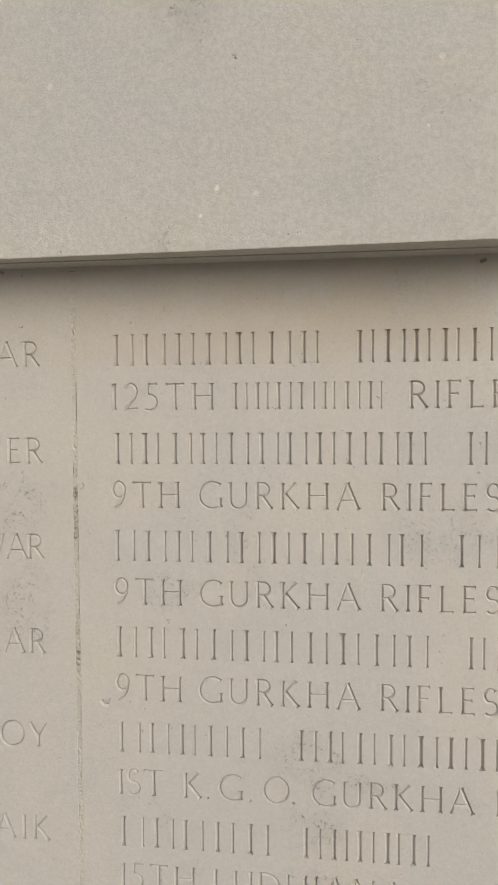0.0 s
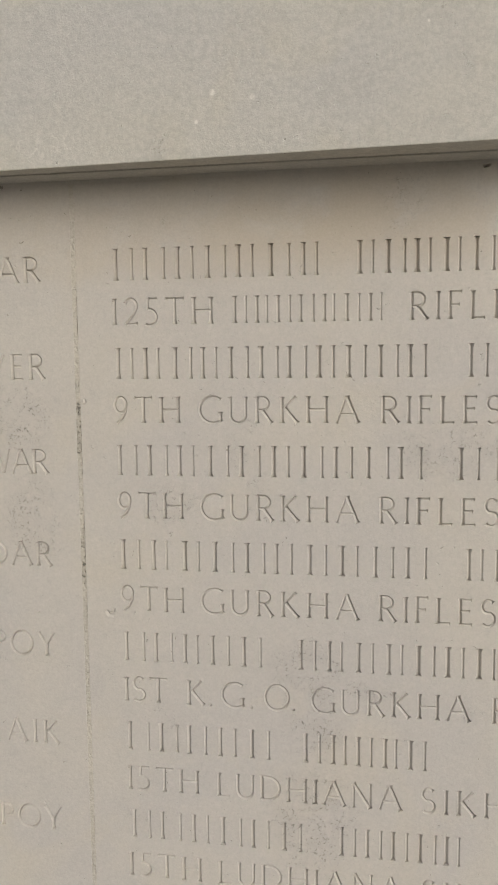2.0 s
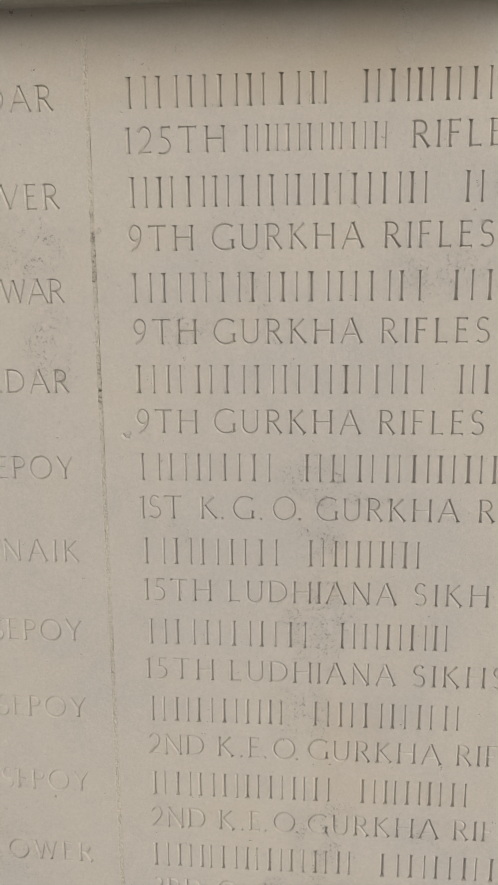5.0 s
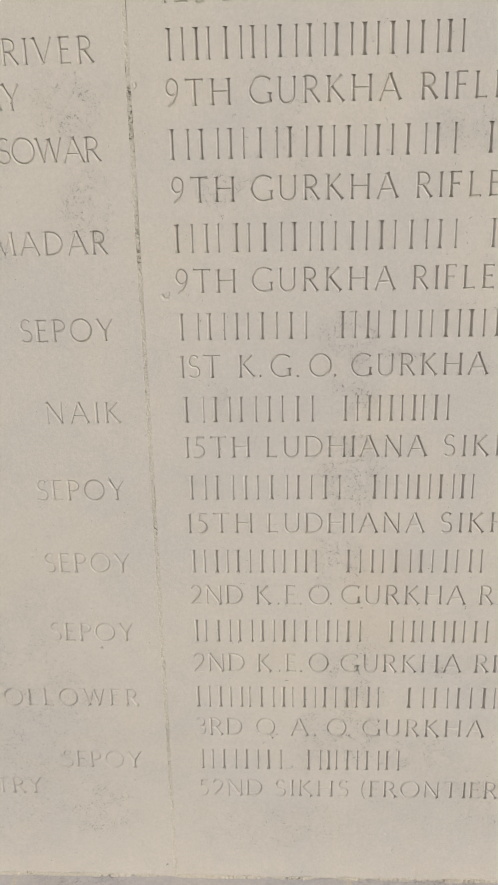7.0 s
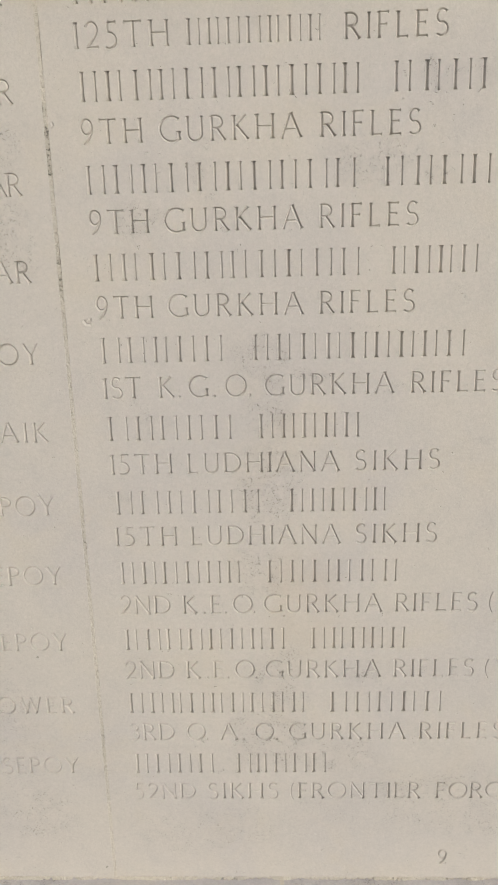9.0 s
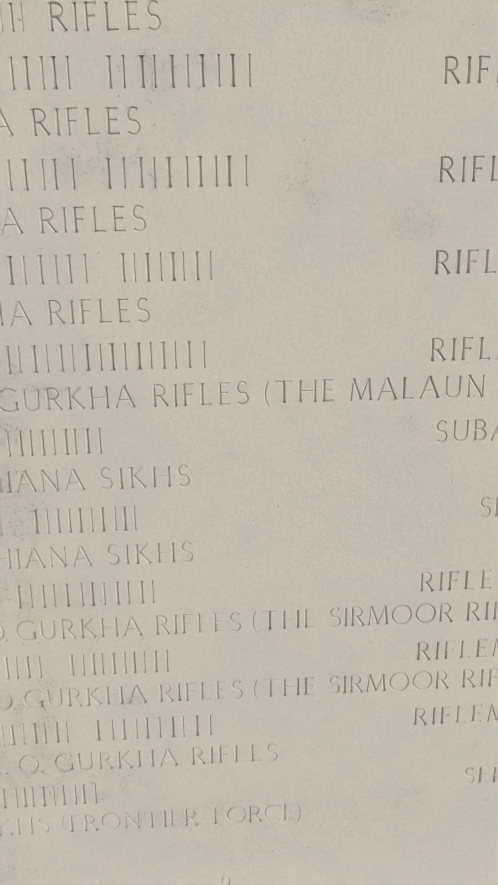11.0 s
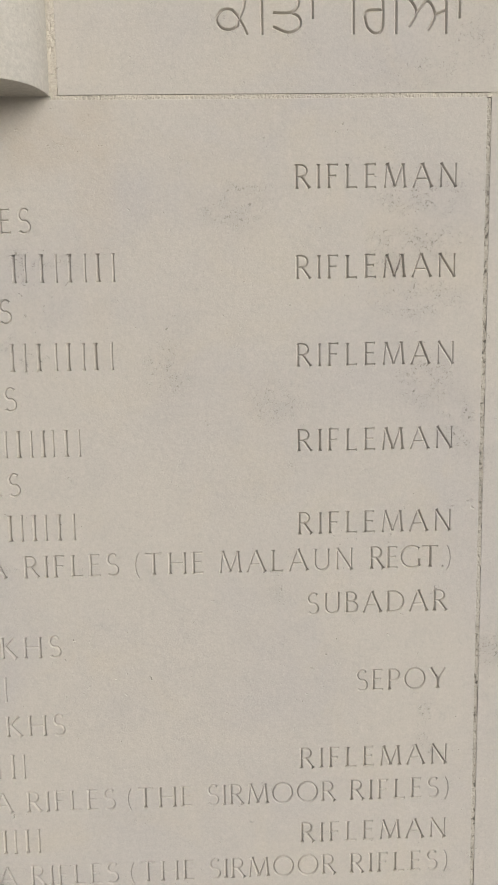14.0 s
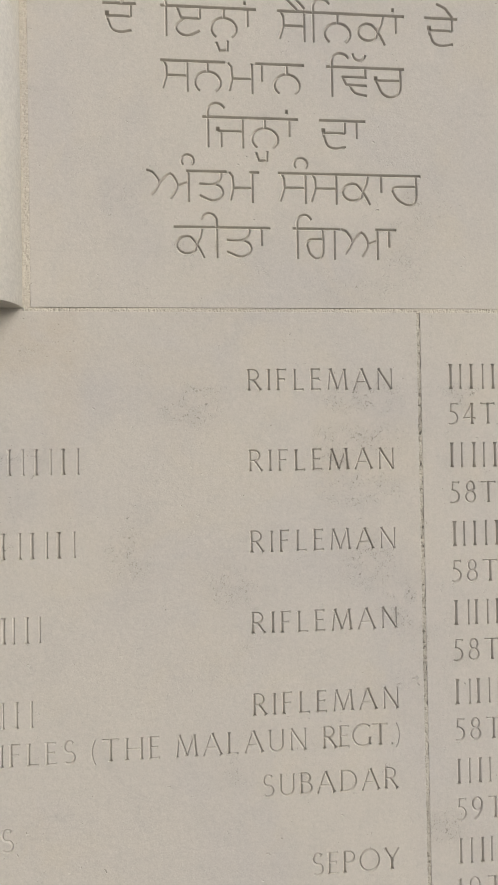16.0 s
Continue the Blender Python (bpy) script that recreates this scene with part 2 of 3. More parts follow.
glyph("R", 0.60, thick(0.05, 0, 0.05, 1), bow([(0.05, 0.97), (0.22, 0.97)] + arc(0.24, 0.73, 0.25, 0.24, 90, -90) + [(0.05, 0.49)]), thick(0.26, 0.49, 0.60, 0))
glyph("S", 0.48, bow(arc(0.25, 0.74, 0.22, 0.25, 40, 250, 12) + arc(0.23, 0.26, 0.24, 0.26, 70, -140, 12), flare=True))
glyph("T", 0.72, thin(0.0, 0.97, 0.72, 0.97), thick(0.36, 0, 0.36, 1))
glyph("U", 0.68, bow([(0.05, 1), (0.05, 0.34)] + arc(0.345, 0.31, 0.295, 0.30, 180, 360, 14) + [(0.64, 0.34), (0.64, 1)], 0.05, True))
glyph("V", 0.76, thick(0.02, 1, 0.38, 0.03), thin(0.38, 0.03, 0.74, 1))
glyph("W", 1.08, thick(0.02, 1, 0.30, 0.03), thin(0.30, 0.03, 0.54, 0.95), thick(0.54, 0.95, 0.80, 0.03), thin(0.80, 0.03, 1.06, 1))
glyph("Y", 0.70, thick(0.36, 0, 0.36, 0.46), thick(0.02, 1, 0.36, 0.44), thin(0.36, 0.44, 0.70, 1))
glyph("1", 0.14, thick(0.07, 0, 0.07, 1), thin(0.0, 0.88, 0.07, 0.98))
glyph("2", 0.52, bow(arc(0.25, 0.72, 0.23, 0.27, 160, -20, 12) + [(0.40, 0.45), (0.04, 0.03)]), thin(0.03, 0.03, 0.52, 0.03))
glyph("3", 0.44, bow(arc(0.18, 0.76, 0.21, 0.23, 130, -90, 10)), bow(arc(0.16, 0.27, 0.27, 0.27, 90, -130, 12)))
glyph("4", 0.62, thin(0.44, 1, 0.02, 0.28), thin(0.02, 0.28, 0.62, 0.28), thick(0.44, 0, 0.44, 1))
glyph("5", 0.44, thin(0.10, 0.97, 0.44, 0.97), thin(0.10, 0.97, 0.08, 0.58), bow(arc(0.12, 0.29, 0.29, 0.30, 95, -120, 14)))
glyph("8", 0.48, bow(arc(0.24, 0.76, 0.18, 0.23, 270, 91, 10)), bow(arc(0.24, 0.76, 0.18, 0.23, -90, 92, 10)), bow(arc(0.24, 0.27, 0.23, 0.26, 90, 271, 10)), bow(arc(0.24, 0.27, 0.23, 0.26, 90, -91, 10)))
glyph("9", 0.50, bow(arc(0.25, 0.69, 0.23, 0.30, 0, 181, 10)), bow(arc(0.25, 0.69, 0.23, 0.30, 180, 361, 10)), bow([(0.48, 0.70), (0.44, 0.42), (0.30, 0.16), (0.10, 0.0)]))
glyph("(", 0.18, bow(arc(0.42, 0.44, 0.40, 0.72, 128, 232, 10), 0.03))
glyph(")", 0.18, bow(arc(-0.24, 0.44, 0.40, 0.72, 52, -52, 10), 0.03))
glyph(".", 0.06, (0.055, [(0.03, 0.0), (0.03, 0.09)], False))

# Gurmukhi letters: 1 is the head line, 0 the foot
STEM = 0.047


def reed(*p):
    return STEM, list(zip(p[::2], p[1::2])), False


def curve(points):
    """A stroke that flows through the points."""
    if len(points) > 12:
        return STEM, points, False
    flow = []
    for i in range(len(points) - 1):
        p = [Vector(points[max(0, min(len(points) - 1, j))]) for j in (i - 1, i, i + 1, i + 2)]
        for k in range(4):
            t = k / 4
            q = 0.5 * (2 * p[1] + (p[2] - p[0]) * t + (2 * p[0] - 5 * p[1] + 4 * p[2] - p[3]) * t * t + (3 * p[1] - p[0] - 3 * p[2] + p[3]) * t ** 3)
            flow.append((q.x, q.y))
    return STEM, flow + [tuple(points[-1])], False


glyph("sa", 0.80, reed(0.08, 1, 0.15, 0.82, 0.16, 0.52, 0.05, 0.08), reed(0.16, 0.52, 0.70, 0.52), reed(0.70, 1, 0.70, 0))
glyph("ma", 0.80, reed(0.06, 1, 0.15, 0.86, 0.17, 0.48, 0.09, 0.08), reed(0.17, 0.48, 0.70, 0.48), reed(0.70, 1, 0.70, 0))
glyph("na", 0.92, reed(0.44, 1, 0.44, 0.68), curve(arc(0.44, 0.32, 0.34, 0.36, 232, -52, 18)))
glyph("ka", 0.92, curve([(0.74, 1), (0.70, 0.72), (0.58, 0.40)] + arc(0.34, 0.42, 0.27, 0.28, -40, -220, 10)),
      curve(arc(0.32, 0.42, 0.25, 0.28, 140, 60, 5) + [(0.56, 0.50), (0.68, 0.26), (0.78, 0.0)]))
glyph("ta", 0.86, curve([(0.70, 1), (0.68, 0.78), (0.55, 0.62), (0.36, 0.58), (0.10, 0.60)]), curve([(0.50, 0.60), (0.68, 0.50), (0.74, 0.30), (0.64, 0.12), (0.42, 0.06), (0.10, 0.22)]))
glyph("kanna", 0.40, reed(0.16, 1, 0.16, 0.42))
glyph("da", 0.80, reed(0.66, 1, 0.66, 0.58), curve([(0.66, 0.58), (0.14, 0.58), (0.14, 0.40), (0.22, 0.16), (0.42, 0.07), (0.68, 0.14)]), (0.085, [(0.06, 0.66), (0.16, 0.66)], False))
glyph("ia", 0.90, reed(0.08, 1, 0.20, 0.62, 0.70, 0.62), reed(0.70, 1, 0.70, 0.62), curve([(0.30, 0.62), (0.06, 0.34), (0.18, 0.10), (0.42, 0.06), (0.70, 0.22)]))
glyph("va", 0.84, reed(0.66, 1, 0.66, 0.66), reed(0.70, 0.68, 0.06, 0.68), reed(0.06, 0.70, 0.16, 0.42, 0.70, 0.40), curve([(0.24, 0.42), (0.38, 0.16), (0.70, 0.06)]))
glyph("cha", 0.84, reed(0.06, 0.60, 0.72, 0.60), curve([(0.72, 1), (0.72, 0.28), (0.52, 0.05), (0.26, 0.16), (0.10, 0.58)]), (0.08, [(0.04, 0.66), (0.14, 0.66)], False))
glyph("ja", 0.84, reed(0.06, 0.55, 0.70, 0.55), reed(0.14, 0.55, 0.14, 0.02), reed(0.70, 1, 0.70, 0), (0.08, [(0.01, 0.61), (0.11, 0.61)], False))
glyph("aa", 1.36, curve([(0.02, 1.0), (0.20, 0.92), (0.36, 0.58), (0.16, 0.20)]), curve([(0.36, 0.58), (0.66, 0.90), (0.86, 0.52), (0.68, 0.10)]), reed(0.86, 0.52, 1.14, 0.64), reed(1.16, 1, 1.16, 0))
glyph("ra", 0.82, curve([(0.68, 1), (0.68, 0.20), (0.48, 0.02), (0.20, 0.20), (0.06, 0.48)]), curve([(0.05, 0.44), (0.14, 0.62), (0.68, 0.64)]))
glyph("ga", 1.12, curve([(0.58, 1), (0.58, 0.20), (0.40, 0.02), (0.18, 0.18), (0.10, 0.48)]), curve([(0.08, 0.46), (0.18, 0.64), (0.58, 0.66)]), reed(0.94, 1, 0.94, 0))
glyph("sihari", 0.34, curve([(0.14, 0.0)] + arc(0.36, 1.2, 0.22, 0.26, 180, 20, 13)))
glyph("bihari", 0.36, curve(arc(0.0, 1.2, 0.20, 0.26, 170, 0, 13) + [(0.20, 0.0)]))


def sweep(verts, faces, points, half, x, z, cap, flare, depth):
    """A V-shaped cutter along a stroke: it starts just before the stone's face and narrows to its bottom line."""
    pts = [Vector((x + a * cap, z + b * cap)) for a, b in points]
    w = [half * cap] * len(pts)
    if flare:     # stroke ends open out into small serifs
        n0, n1 = pts[0], pts[-1]
        a, b = pts[0].lerp(pts[1], min(0.4, 0.11 * cap / max(1e-6, (pts[1] - pts[0]).length))), pts[-1].lerp(pts[-2], min(0.4, 0.11 * cap / max(1e-6, (pts[-2] - pts[-1]).length)))
        pts = [n0, a] + pts[1:-1] + [b, n1]
        w = [half * cap * 1.65, half * cap] + w[1:-1] + [half * cap * 0.95, half * cap * 1.65]
    clean = [0] + [i for i in range(1, len(pts)) if (pts[i] - pts[i - 1]).length > 2e-5]
    pts, w = [pts[i] for i in clean], [w[i] for i in clean]
    rise, lip = 0.0003, 0.0003
    first = len(verts)
    for i, p in enumerate(pts):
        d0 = (pts[i] - pts[i - 1]).normalized() if i else (pts[1] - pts[0]).normalized()
        d1 = (pts[i + 1] - pts[i]).normalized() if i + 1 < len(pts) else d0
        t = (d0 + d1)
        t = t.normalized() if t.length > 1e-4 else d0
        s = 1 / max(0.5, t.dot(d0))
        side = Vector((-t.y, t.x)) * s
        dip = depth * 1.75 * w[i]
        # a worn edge leads down into the cut
        outer, inner = w[i] + lip * 1.8, w[i] * 0.9
        for off, y in ((outer, -rise), (inner, lip), (0, dip), (-inner, lip), (-outer, -rise)):
            q = p + side * off
            verts.append((q.x, WALL + y, q.y))
        if i:
            k = first + 5 * (i - 1)
            for a in range(5):
                b = (a + 1) % 5
                faces.append((k + a, k + b, k + 5 + b, k + 5 + a))
    e = first + 5 * (len(pts) - 1)
    faces += [tuple(first + a for a in range(5)), tuple(e + a for a in (4, 3, 2, 1, 0))]


class Carving:
    """Collects cuts for one stone, in layers that do not overlap themselves, and takes them out of it."""

    def __init__(self, seed):
        self.layers, self.lines, self.rng = {}, [], random.Random(seed)

    def cut(self, layer, *args):
        v, f = self.layers.setdefault(layer, ([], []))
        sweep(v, f, *args)

    def word(self, text, x0, x1, z, cap, depth=1.0):
        marks = [GLYPHS[c] for c in text]
        odd = 0
        total = sum(g[0] for g in marks) * cap
        fit = min(1.0, (x1 - x0) / total * 0.93)
        gap = ((x1 - x0) - total * fit) / max(1, len(marks) - 1)
        x = x0
        for width, strokes in marks:
            wear = depth * self.rng.uniform(0.85, 1.1)
            for i, (half, points, flare) in enumerate(strokes):
                if half == THIN and depth < 0.9 and points[0][1] == points[-1][1]:
                    half = half * self.rng.uniform(0.75, 0.95)
                self.cut(2 * i + odd, [(a * fit, b) for a, b in points], half * self.rng.uniform(0.92, 1.08), x, z + self.rng.uniform(-1, 1) * 0.0002, cap, flare, wear)
            self.cells.append((x - min(gap, 0.01) / 2, x + width * cap * fit + min(gap, 0.01) / 2, "letter"))
            x += width * cap * fit + gap
            odd = 1 - odd

    def bars(self, letters, x0, x1, z, cap, depth=1.0):
        """Upright bars for words that are not spelled out."""
        cell = (x1 - x0) / letters
        for i in range(letters):
            for f in (0.08 + self.rng.uniform(0, 0.08), 0.10 + self.rng.uniform(0.44, 0.62)):
                x = x0 + (i + f) * cell
                self.cut(0, [(0, 0), (0, 1)], (THICK if f < 0.2 else THIN) * self.rng.uniform(0.85, 1.05), x, z, cap, True, depth * self.rng.uniform(0.75, 1.05))
                self.cells.append((x - cell * 0.2, x + cell * 0.2, "bar"))

    def line(self, z, cap, words, label, depth=1.0):
        lo, hi = 9, -9
        self.cells = []
        for w, x0, x1 in words:
            if isinstance(w, int):
                self.bars(w, x0, x1, z, cap, depth)
            else:
                self.word(w, x0, x1, z, cap, depth)
            lo, hi = min(lo, x0), max(hi, x1)
        self.lines.append((lo - 0.006, hi + 0.008, z - 0.006, z + cap + 0.0045, label, self.cells))

    def gurmukhi(self, x0, x1, z, cap, signs, heads, label):
        """One word hung from its head line. signs: letters; heads: where the head line breaks, as letter numbers."""
        total = sum(GLYPHS[s][0] for s in signs) * cap
        fit = self.fit = (x1 - x0) / total
        x, starts = x0, []
        for s in signs:
            width, strokes = GLYPHS[s]
            starts.append(x)
            for i, (half, points, flare) in enumerate(strokes):
                self.cut(i + 1, [(a * fit, b) for a, b in points], half, x, z, cap, flare, 0.95)
            x += width * cap * fit
        for a, b in heads:
            h0 = starts[a] - (0.01 * cap if a else 0)
            h1 = starts[b] if b < len(starts) else x1
            self.cut(0, [(0, 1), ((h1 - h0) / cap, 1)], STEM * 1.1, h0, z, cap, False, 0.95)
        self.lines.append((x0 - 0.004, x1 + 0.004, z - 0.013, z + cap * 1.62, label, []))
        return starts

    def nick(self, x, z, size, turn, bend=0.5, depth=0.6, layer=20):
        """A small chip or scratch."""
        c, d = math.cos(turn), math.sin(turn)
        path = [(u, bend * (u - 0.5) ** 2) for u in (0, 0.5, 1.0)]
        self.cut(layer, [(c * u - d * v, d * u + c * v) for u, v in path], 0.24, x, z, size, False, depth)

    def nicks(self, count, x0, x1, z0, z1):
        spots = []
        while len(spots) < count:
            x, z = self.rng.uniform(x0, x1), self.rng.uniform(z0, z1)
            if all(abs(x - a) + abs(z - b) > 0.012 for a, b in spots):
                spots.append((x, z))
                self.nick(x, z, self.rng.uniform(0.0010, 0.0026), self.rng.uniform(-0.9, 0.9), self.rng.uniform(-0.5, 0.5), self.rng.uniform(0.4, 0.8))

    def carve(self, name, bm, holder, face_mat, cut_mat):
        # rows and columns of faces keep each cut face small
        cuts = sorted({round(l[2] + 0.001, 4) for l in self.lines} | {round(l[3] + 0.002, 4) for l in self.lines})
        lo, hi = min(v.co.x for v in bm.verts), max(v.co.x for v in bm.verts)
        for zc in cuts:
            bmesh.ops.bisect_plane(bm, geom=bm.verts[:] + bm.edges[:] + bm.faces[:], plane_co=(0, 0, zc), plane_no=(0, 0, 1))
        for i in range(1, 20):
            bmesh.ops.bisect_plane(bm, geom=bm.verts[:] + bm.edges[:] + bm.faces[:], plane_co=(lo + (hi - lo) * i / 20 + 0.00137, 0, 0), plane_no=(1, 0, 0))
        body = part(name, bm, face_mat, holder)
        body.data.materials.append(cut_mat)
        cutters = []
        for k in sorted(self.layers):
            v, f = self.layers[k]
            me = bpy.data.meshes.new("cutter")
            me.from_pydata(v, [], f)
            cb = bmesh.new()
            cb.from_mesh(me)
            bmesh.ops.recalc_face_normals(cb, faces=cb.faces[:])
            cb.to_mesh(me)
            cb.free()
            me.materials.append(cut_mat)
            ob = new("cutter", me)
            cutters.append(ob)
            mod = body.modifiers.new("cut", "BOOLEAN")
            mod.operation, mod.solver, mod.object = "DIFFERENCE", "MANIFOLD", ob
        bpy.context.view_layer.update()
        done = bpy.data.meshes.new_from_object(body.evaluated_get(bpy.context.evaluated_depsgraph_get()))
        body.modifiers.clear()
        for ob in cutters:
            data = ob.data
            bpy.data.objects.remove(ob)
            bpy.data.meshes.remove(data)
        tb = bmesh.new()
        tb.from_mesh(done)
        bmesh.ops.triangulate(tb, faces=[f for f in tb.faces if len(f.verts) > 4], ngon_method="BEAUTY")
        tb.to_mesh(done)
        tb.free()
        # the walls of the letters become parts of their own, line by line
        co = [v.co.copy() for v in done.vertices]
        keep, sets, standing = [], [[] for _ in self.lines], set()
        for p in done.polygons:
            c = p.center
            if WALL + 0.00002 < max(co[i].y for i in p.vertices) and max(co[i].y for i in p.vertices) < WALL + 0.02 and abs(p.normal.y) < 0.995:
                for s, (xa, xb, za, zb, *_) in zip(sets, self.lines):
                    if xa < c.x < xb and za < c.z < zb:
                        s.append(tuple(p.vertices))
                        break
                else:
                    keep.append(tuple(p.vertices))
            else:
                keep.append(tuple(p.vertices))

        # stone left standing inside a letter belongs to that letter
        root = list(range(len(co)))

        def top(i):
            while root[i] != i:
                root[i] = root[root[i]]
                i = root[i]
            return i
        for f in keep:
            for i in f[1:]:
                root[top(i)] = top(f[0])
        sizes = {}
        for f in keep:
            sizes[top(f[0])] = sizes.get(top(f[0]), 0) + 1
        main = max(sizes, key=sizes.get)
        rest = []
        for f in keep:
            if top(f[0]) == main:
                rest.append(f)
                continue
            x, z = sum(co[i].x for i in f) / len(f), sum(co[i].z for i in f) / len(f)
            for s, (xa, xb, za, zb, *_) in zip(sets, self.lines):
                if xa < x < xb and za < z < zb:
                    s.append(f)
                    standing.add(f)
                    break
            else:
                rest.append(f)
        keep = rest

        def rebuilt(title, faces, mat):
            used = sorted({i for f in faces for i in f})
            at = {i: k for k, i in enumerate(used)}
            me = bpy.data.meshes.new(title)
            me.from_pydata([co[i] for i in used], [], [[at[i] for i in f] for f in faces])
            me.materials.append(mat)
            if any(f in standing for f in faces):
                me.materials.append(face_mat)
                for p, f in zip(me.polygons, faces):
                    p.material_index = int(f in standing)
            return me
        body.data = rebuilt(name, keep, face_mat)
        for s, (*_, label, cells) in zip(sets, self.lines):
            if not cells:
                ob = new("inscription", rebuilt("inscription", s, cut_mat))
                ob.parent = holder
                tagged(ob, label)
                continue
            row = new("inscription")
            row.parent = holder
            tagged(row, label)
            sorts = [[] for _ in cells]
            mids = [(a + b) / 2 for a, b, _ in cells]
            for f in s:
                x = sum(co[i].x for i in f) / len(f)
                for n, (a, b, _) in enumerate(cells):
                    if a <= x <= b:
                        break
                else:
                    n = min(range(len(cells)), key=lambda q: abs(mids[q] - x))
                sorts[n].append(f)
            for (a, b, sort), fs in zip(cells, sorts):
                if fs:
                    new(sort, rebuilt(sort, fs, cut_mat)).parent = row
        bpy.data.meshes.remove(done)


NAME_Z, PITCH, UNDER = 1.4887, 0.0750, 0.0338
NAME_CAP, UNIT_CAP, RANK_CAP = 0.0238, 0.0200, 0.0198


def name_row(c, k, *words):
    c.line(NAME_Z - PITCH * k, NAME_CAP, words, "upright bars cut where a name stands", (1.1, 1.1, 1.05, 1.0, 0.95, 0.95, 0.95, 0.95, 0.95, 0.95, 0.95, 0.95)[k])


def unit_row(c, k, label, *words):
    c.line(NAME_Z - PITCH * k - UNDER, UNIT_CAP, words, label, 0.9)


def rank_row(c, k, word, x0, x1):
    c.line(NAME_Z - PITCH * k, RANK_CAP, [(word, x0, x1)], "small incised capitals reading " + word, 0.95)


# ---- name panel in the middle ----
LEFT_JOINT, RIGHT_JOINT, GAP = -0.2335, 0.4935, 0.0036
mid = Carving(3)
name_row(mid, 0, (7, -0.202, -0.036), (5, -0.018, 0.084))
unit_row(mid, 0, "incised regiment line beginning 125TH and ending RIFLES", ("125TH", -0.203, -0.125), (7, -0.110, 0.007), ("RIFLES", 0.021, 0.105))
name_row(mid, 1, (11, -0.202, 0.041), (5, 0.062, 0.181))
unit_row(mid, 1, "incised regiment line reading 9TH GURKHA RIFLES", ("9TH", -0.204, -0.152), ("GURKHA", -0.136, -0.016), ("RIFLES", 0.001, 0.085))
name_row(mid, 2, (10, -0.203, 0.037), (5, 0.056, 0.177))
unit_row(mid, 2, "incised regiment line reading 9TH GURKHA RIFLES", ("9TH", -0.203, -0.151), ("GURKHA", -0.136, -0.016), ("RIFLES", 0.0, 0.085))
name_row(mid, 3, (10, -0.203, 0.043), (4, 0.063, 0.145))
unit_row(mid, 3, "incised regiment line reading 9TH GURKHA RIFLES", ("9TH", -0.203, -0.152), ("GURKHA", -0.137, -0.016), ("RIFLES", 0.0, 0.084))
name_row(mid, 4, (5, -0.202, -0.084), (9, -0.063, 0.137))
unit_row(mid, 4, "incised line reading 1ST K.G.O. GURKHA RIFLES (THE MALAUN REGT.)", ("1ST", -0.202, -0.167), ("K.", -0.150, -0.131), ("G.", -0.122, -0.098), ("O.", -0.088, -0.065), ("GURKHA", -0.051, 0.067),
         ("RIFLES", 0.084, 0.167), ("(THE", 0.182, 0.243), ("MALAUN", 0.258, 0.378), ("REGT.)", 0.394, 0.467))
name_row(mid, 5, (5, -0.201, -0.078), (5, -0.058, 0.042))
unit_row(mid, 5, "incised regiment line reading 15TH LUDHIANA SIKHS", ("15TH", -0.201, -0.143), ("LUDHIANA", -0.127, 0.017), ("SIKHS", 0.033, 0.112))
name_row(mid, 6, (6, -0.201, -0.051), (5, -0.031, 0.069))
unit_row(mid, 6, "incised regiment line reading 15TH LUDHIANA SIKHS", ("15TH", -0.202, -0.142), ("LUDHIANA", -0.127, 0.018), ("SIKHS", 0.034, 0.112))
name_row(mid, 7, (6, -0.201, -0.072), (6, -0.055, 0.084))
SIRMOOR = (("2ND", -0.203, -0.153), ("K.", -0.139, -0.1175), ("E.", -0.111, -0.096), ("O.", -0.0885, -0.067), ("GURKHA", -0.057, 0.060), ("RIFLES", 0.0745, 0.155), ("(THE", 0.167, 0.227), ("SIRMOOR", 0.242, 0.361), ("RIFLES)", 0.376, 0.469))
unit_row(mid, 7, "incised line reading 2ND K.E.O. GURKHA RIFLES (THE SIRMOOR RIFLES)", *SIRMOOR)
name_row(mid, 8, (8, -0.201, -0.031), (5, -0.011, 0.090))
unit_row(mid, 8, "incised line reading 2ND K.E.O. GURKHA RIFLES (THE SIRMOOR RIFLES)", *SIRMOOR)
name_row(mid, 9, (9, -0.202, -0.011), (5, 0.009, 0.130))
unit_row(mid, 9, "incised regiment line reading 3RD Q.A.O. GURKHA RIFLES", ("3RD", -0.203, -0.157), ("Q.", -0.142, -0.121), ("A.", -0.106, -0.082), ("O.", -0.070, -0.047), ("GURKHA", -0.034, 0.087), ("RIFLES", 0.103, 0.189))
name_row(mid, 10, (4, -0.202, -0.110), (5, -0.091, 0.009))
unit_row(mid, 10, "incised regiment line reading 52ND SIKHS (FRONTIER FORCE)", ("52ND", -0.203, -0.138), ("SIKHS", -0.123, -0.048), ("(FRONTIER", -0.034, 0.105), ("FORCE)", 0.123, 0.213))
for k in (0, 1, 2, 3, 4, 7, 8, 9):
    rank_row(mid, k, "RIFLEMAN", 0.329, 0.467)
rank_row(mid, 5, "SUBADAR", 0.337, 0.464)
rank_row(mid, 6, "SEPOY", 0.382, 0.464)
rank_row(mid, 10, "SEPOY", 0.385, 0.469)
mid.line(0.6180, 0.0180, [("9", 0.1280, 0.1400)], "small incised mark like a figure 9")
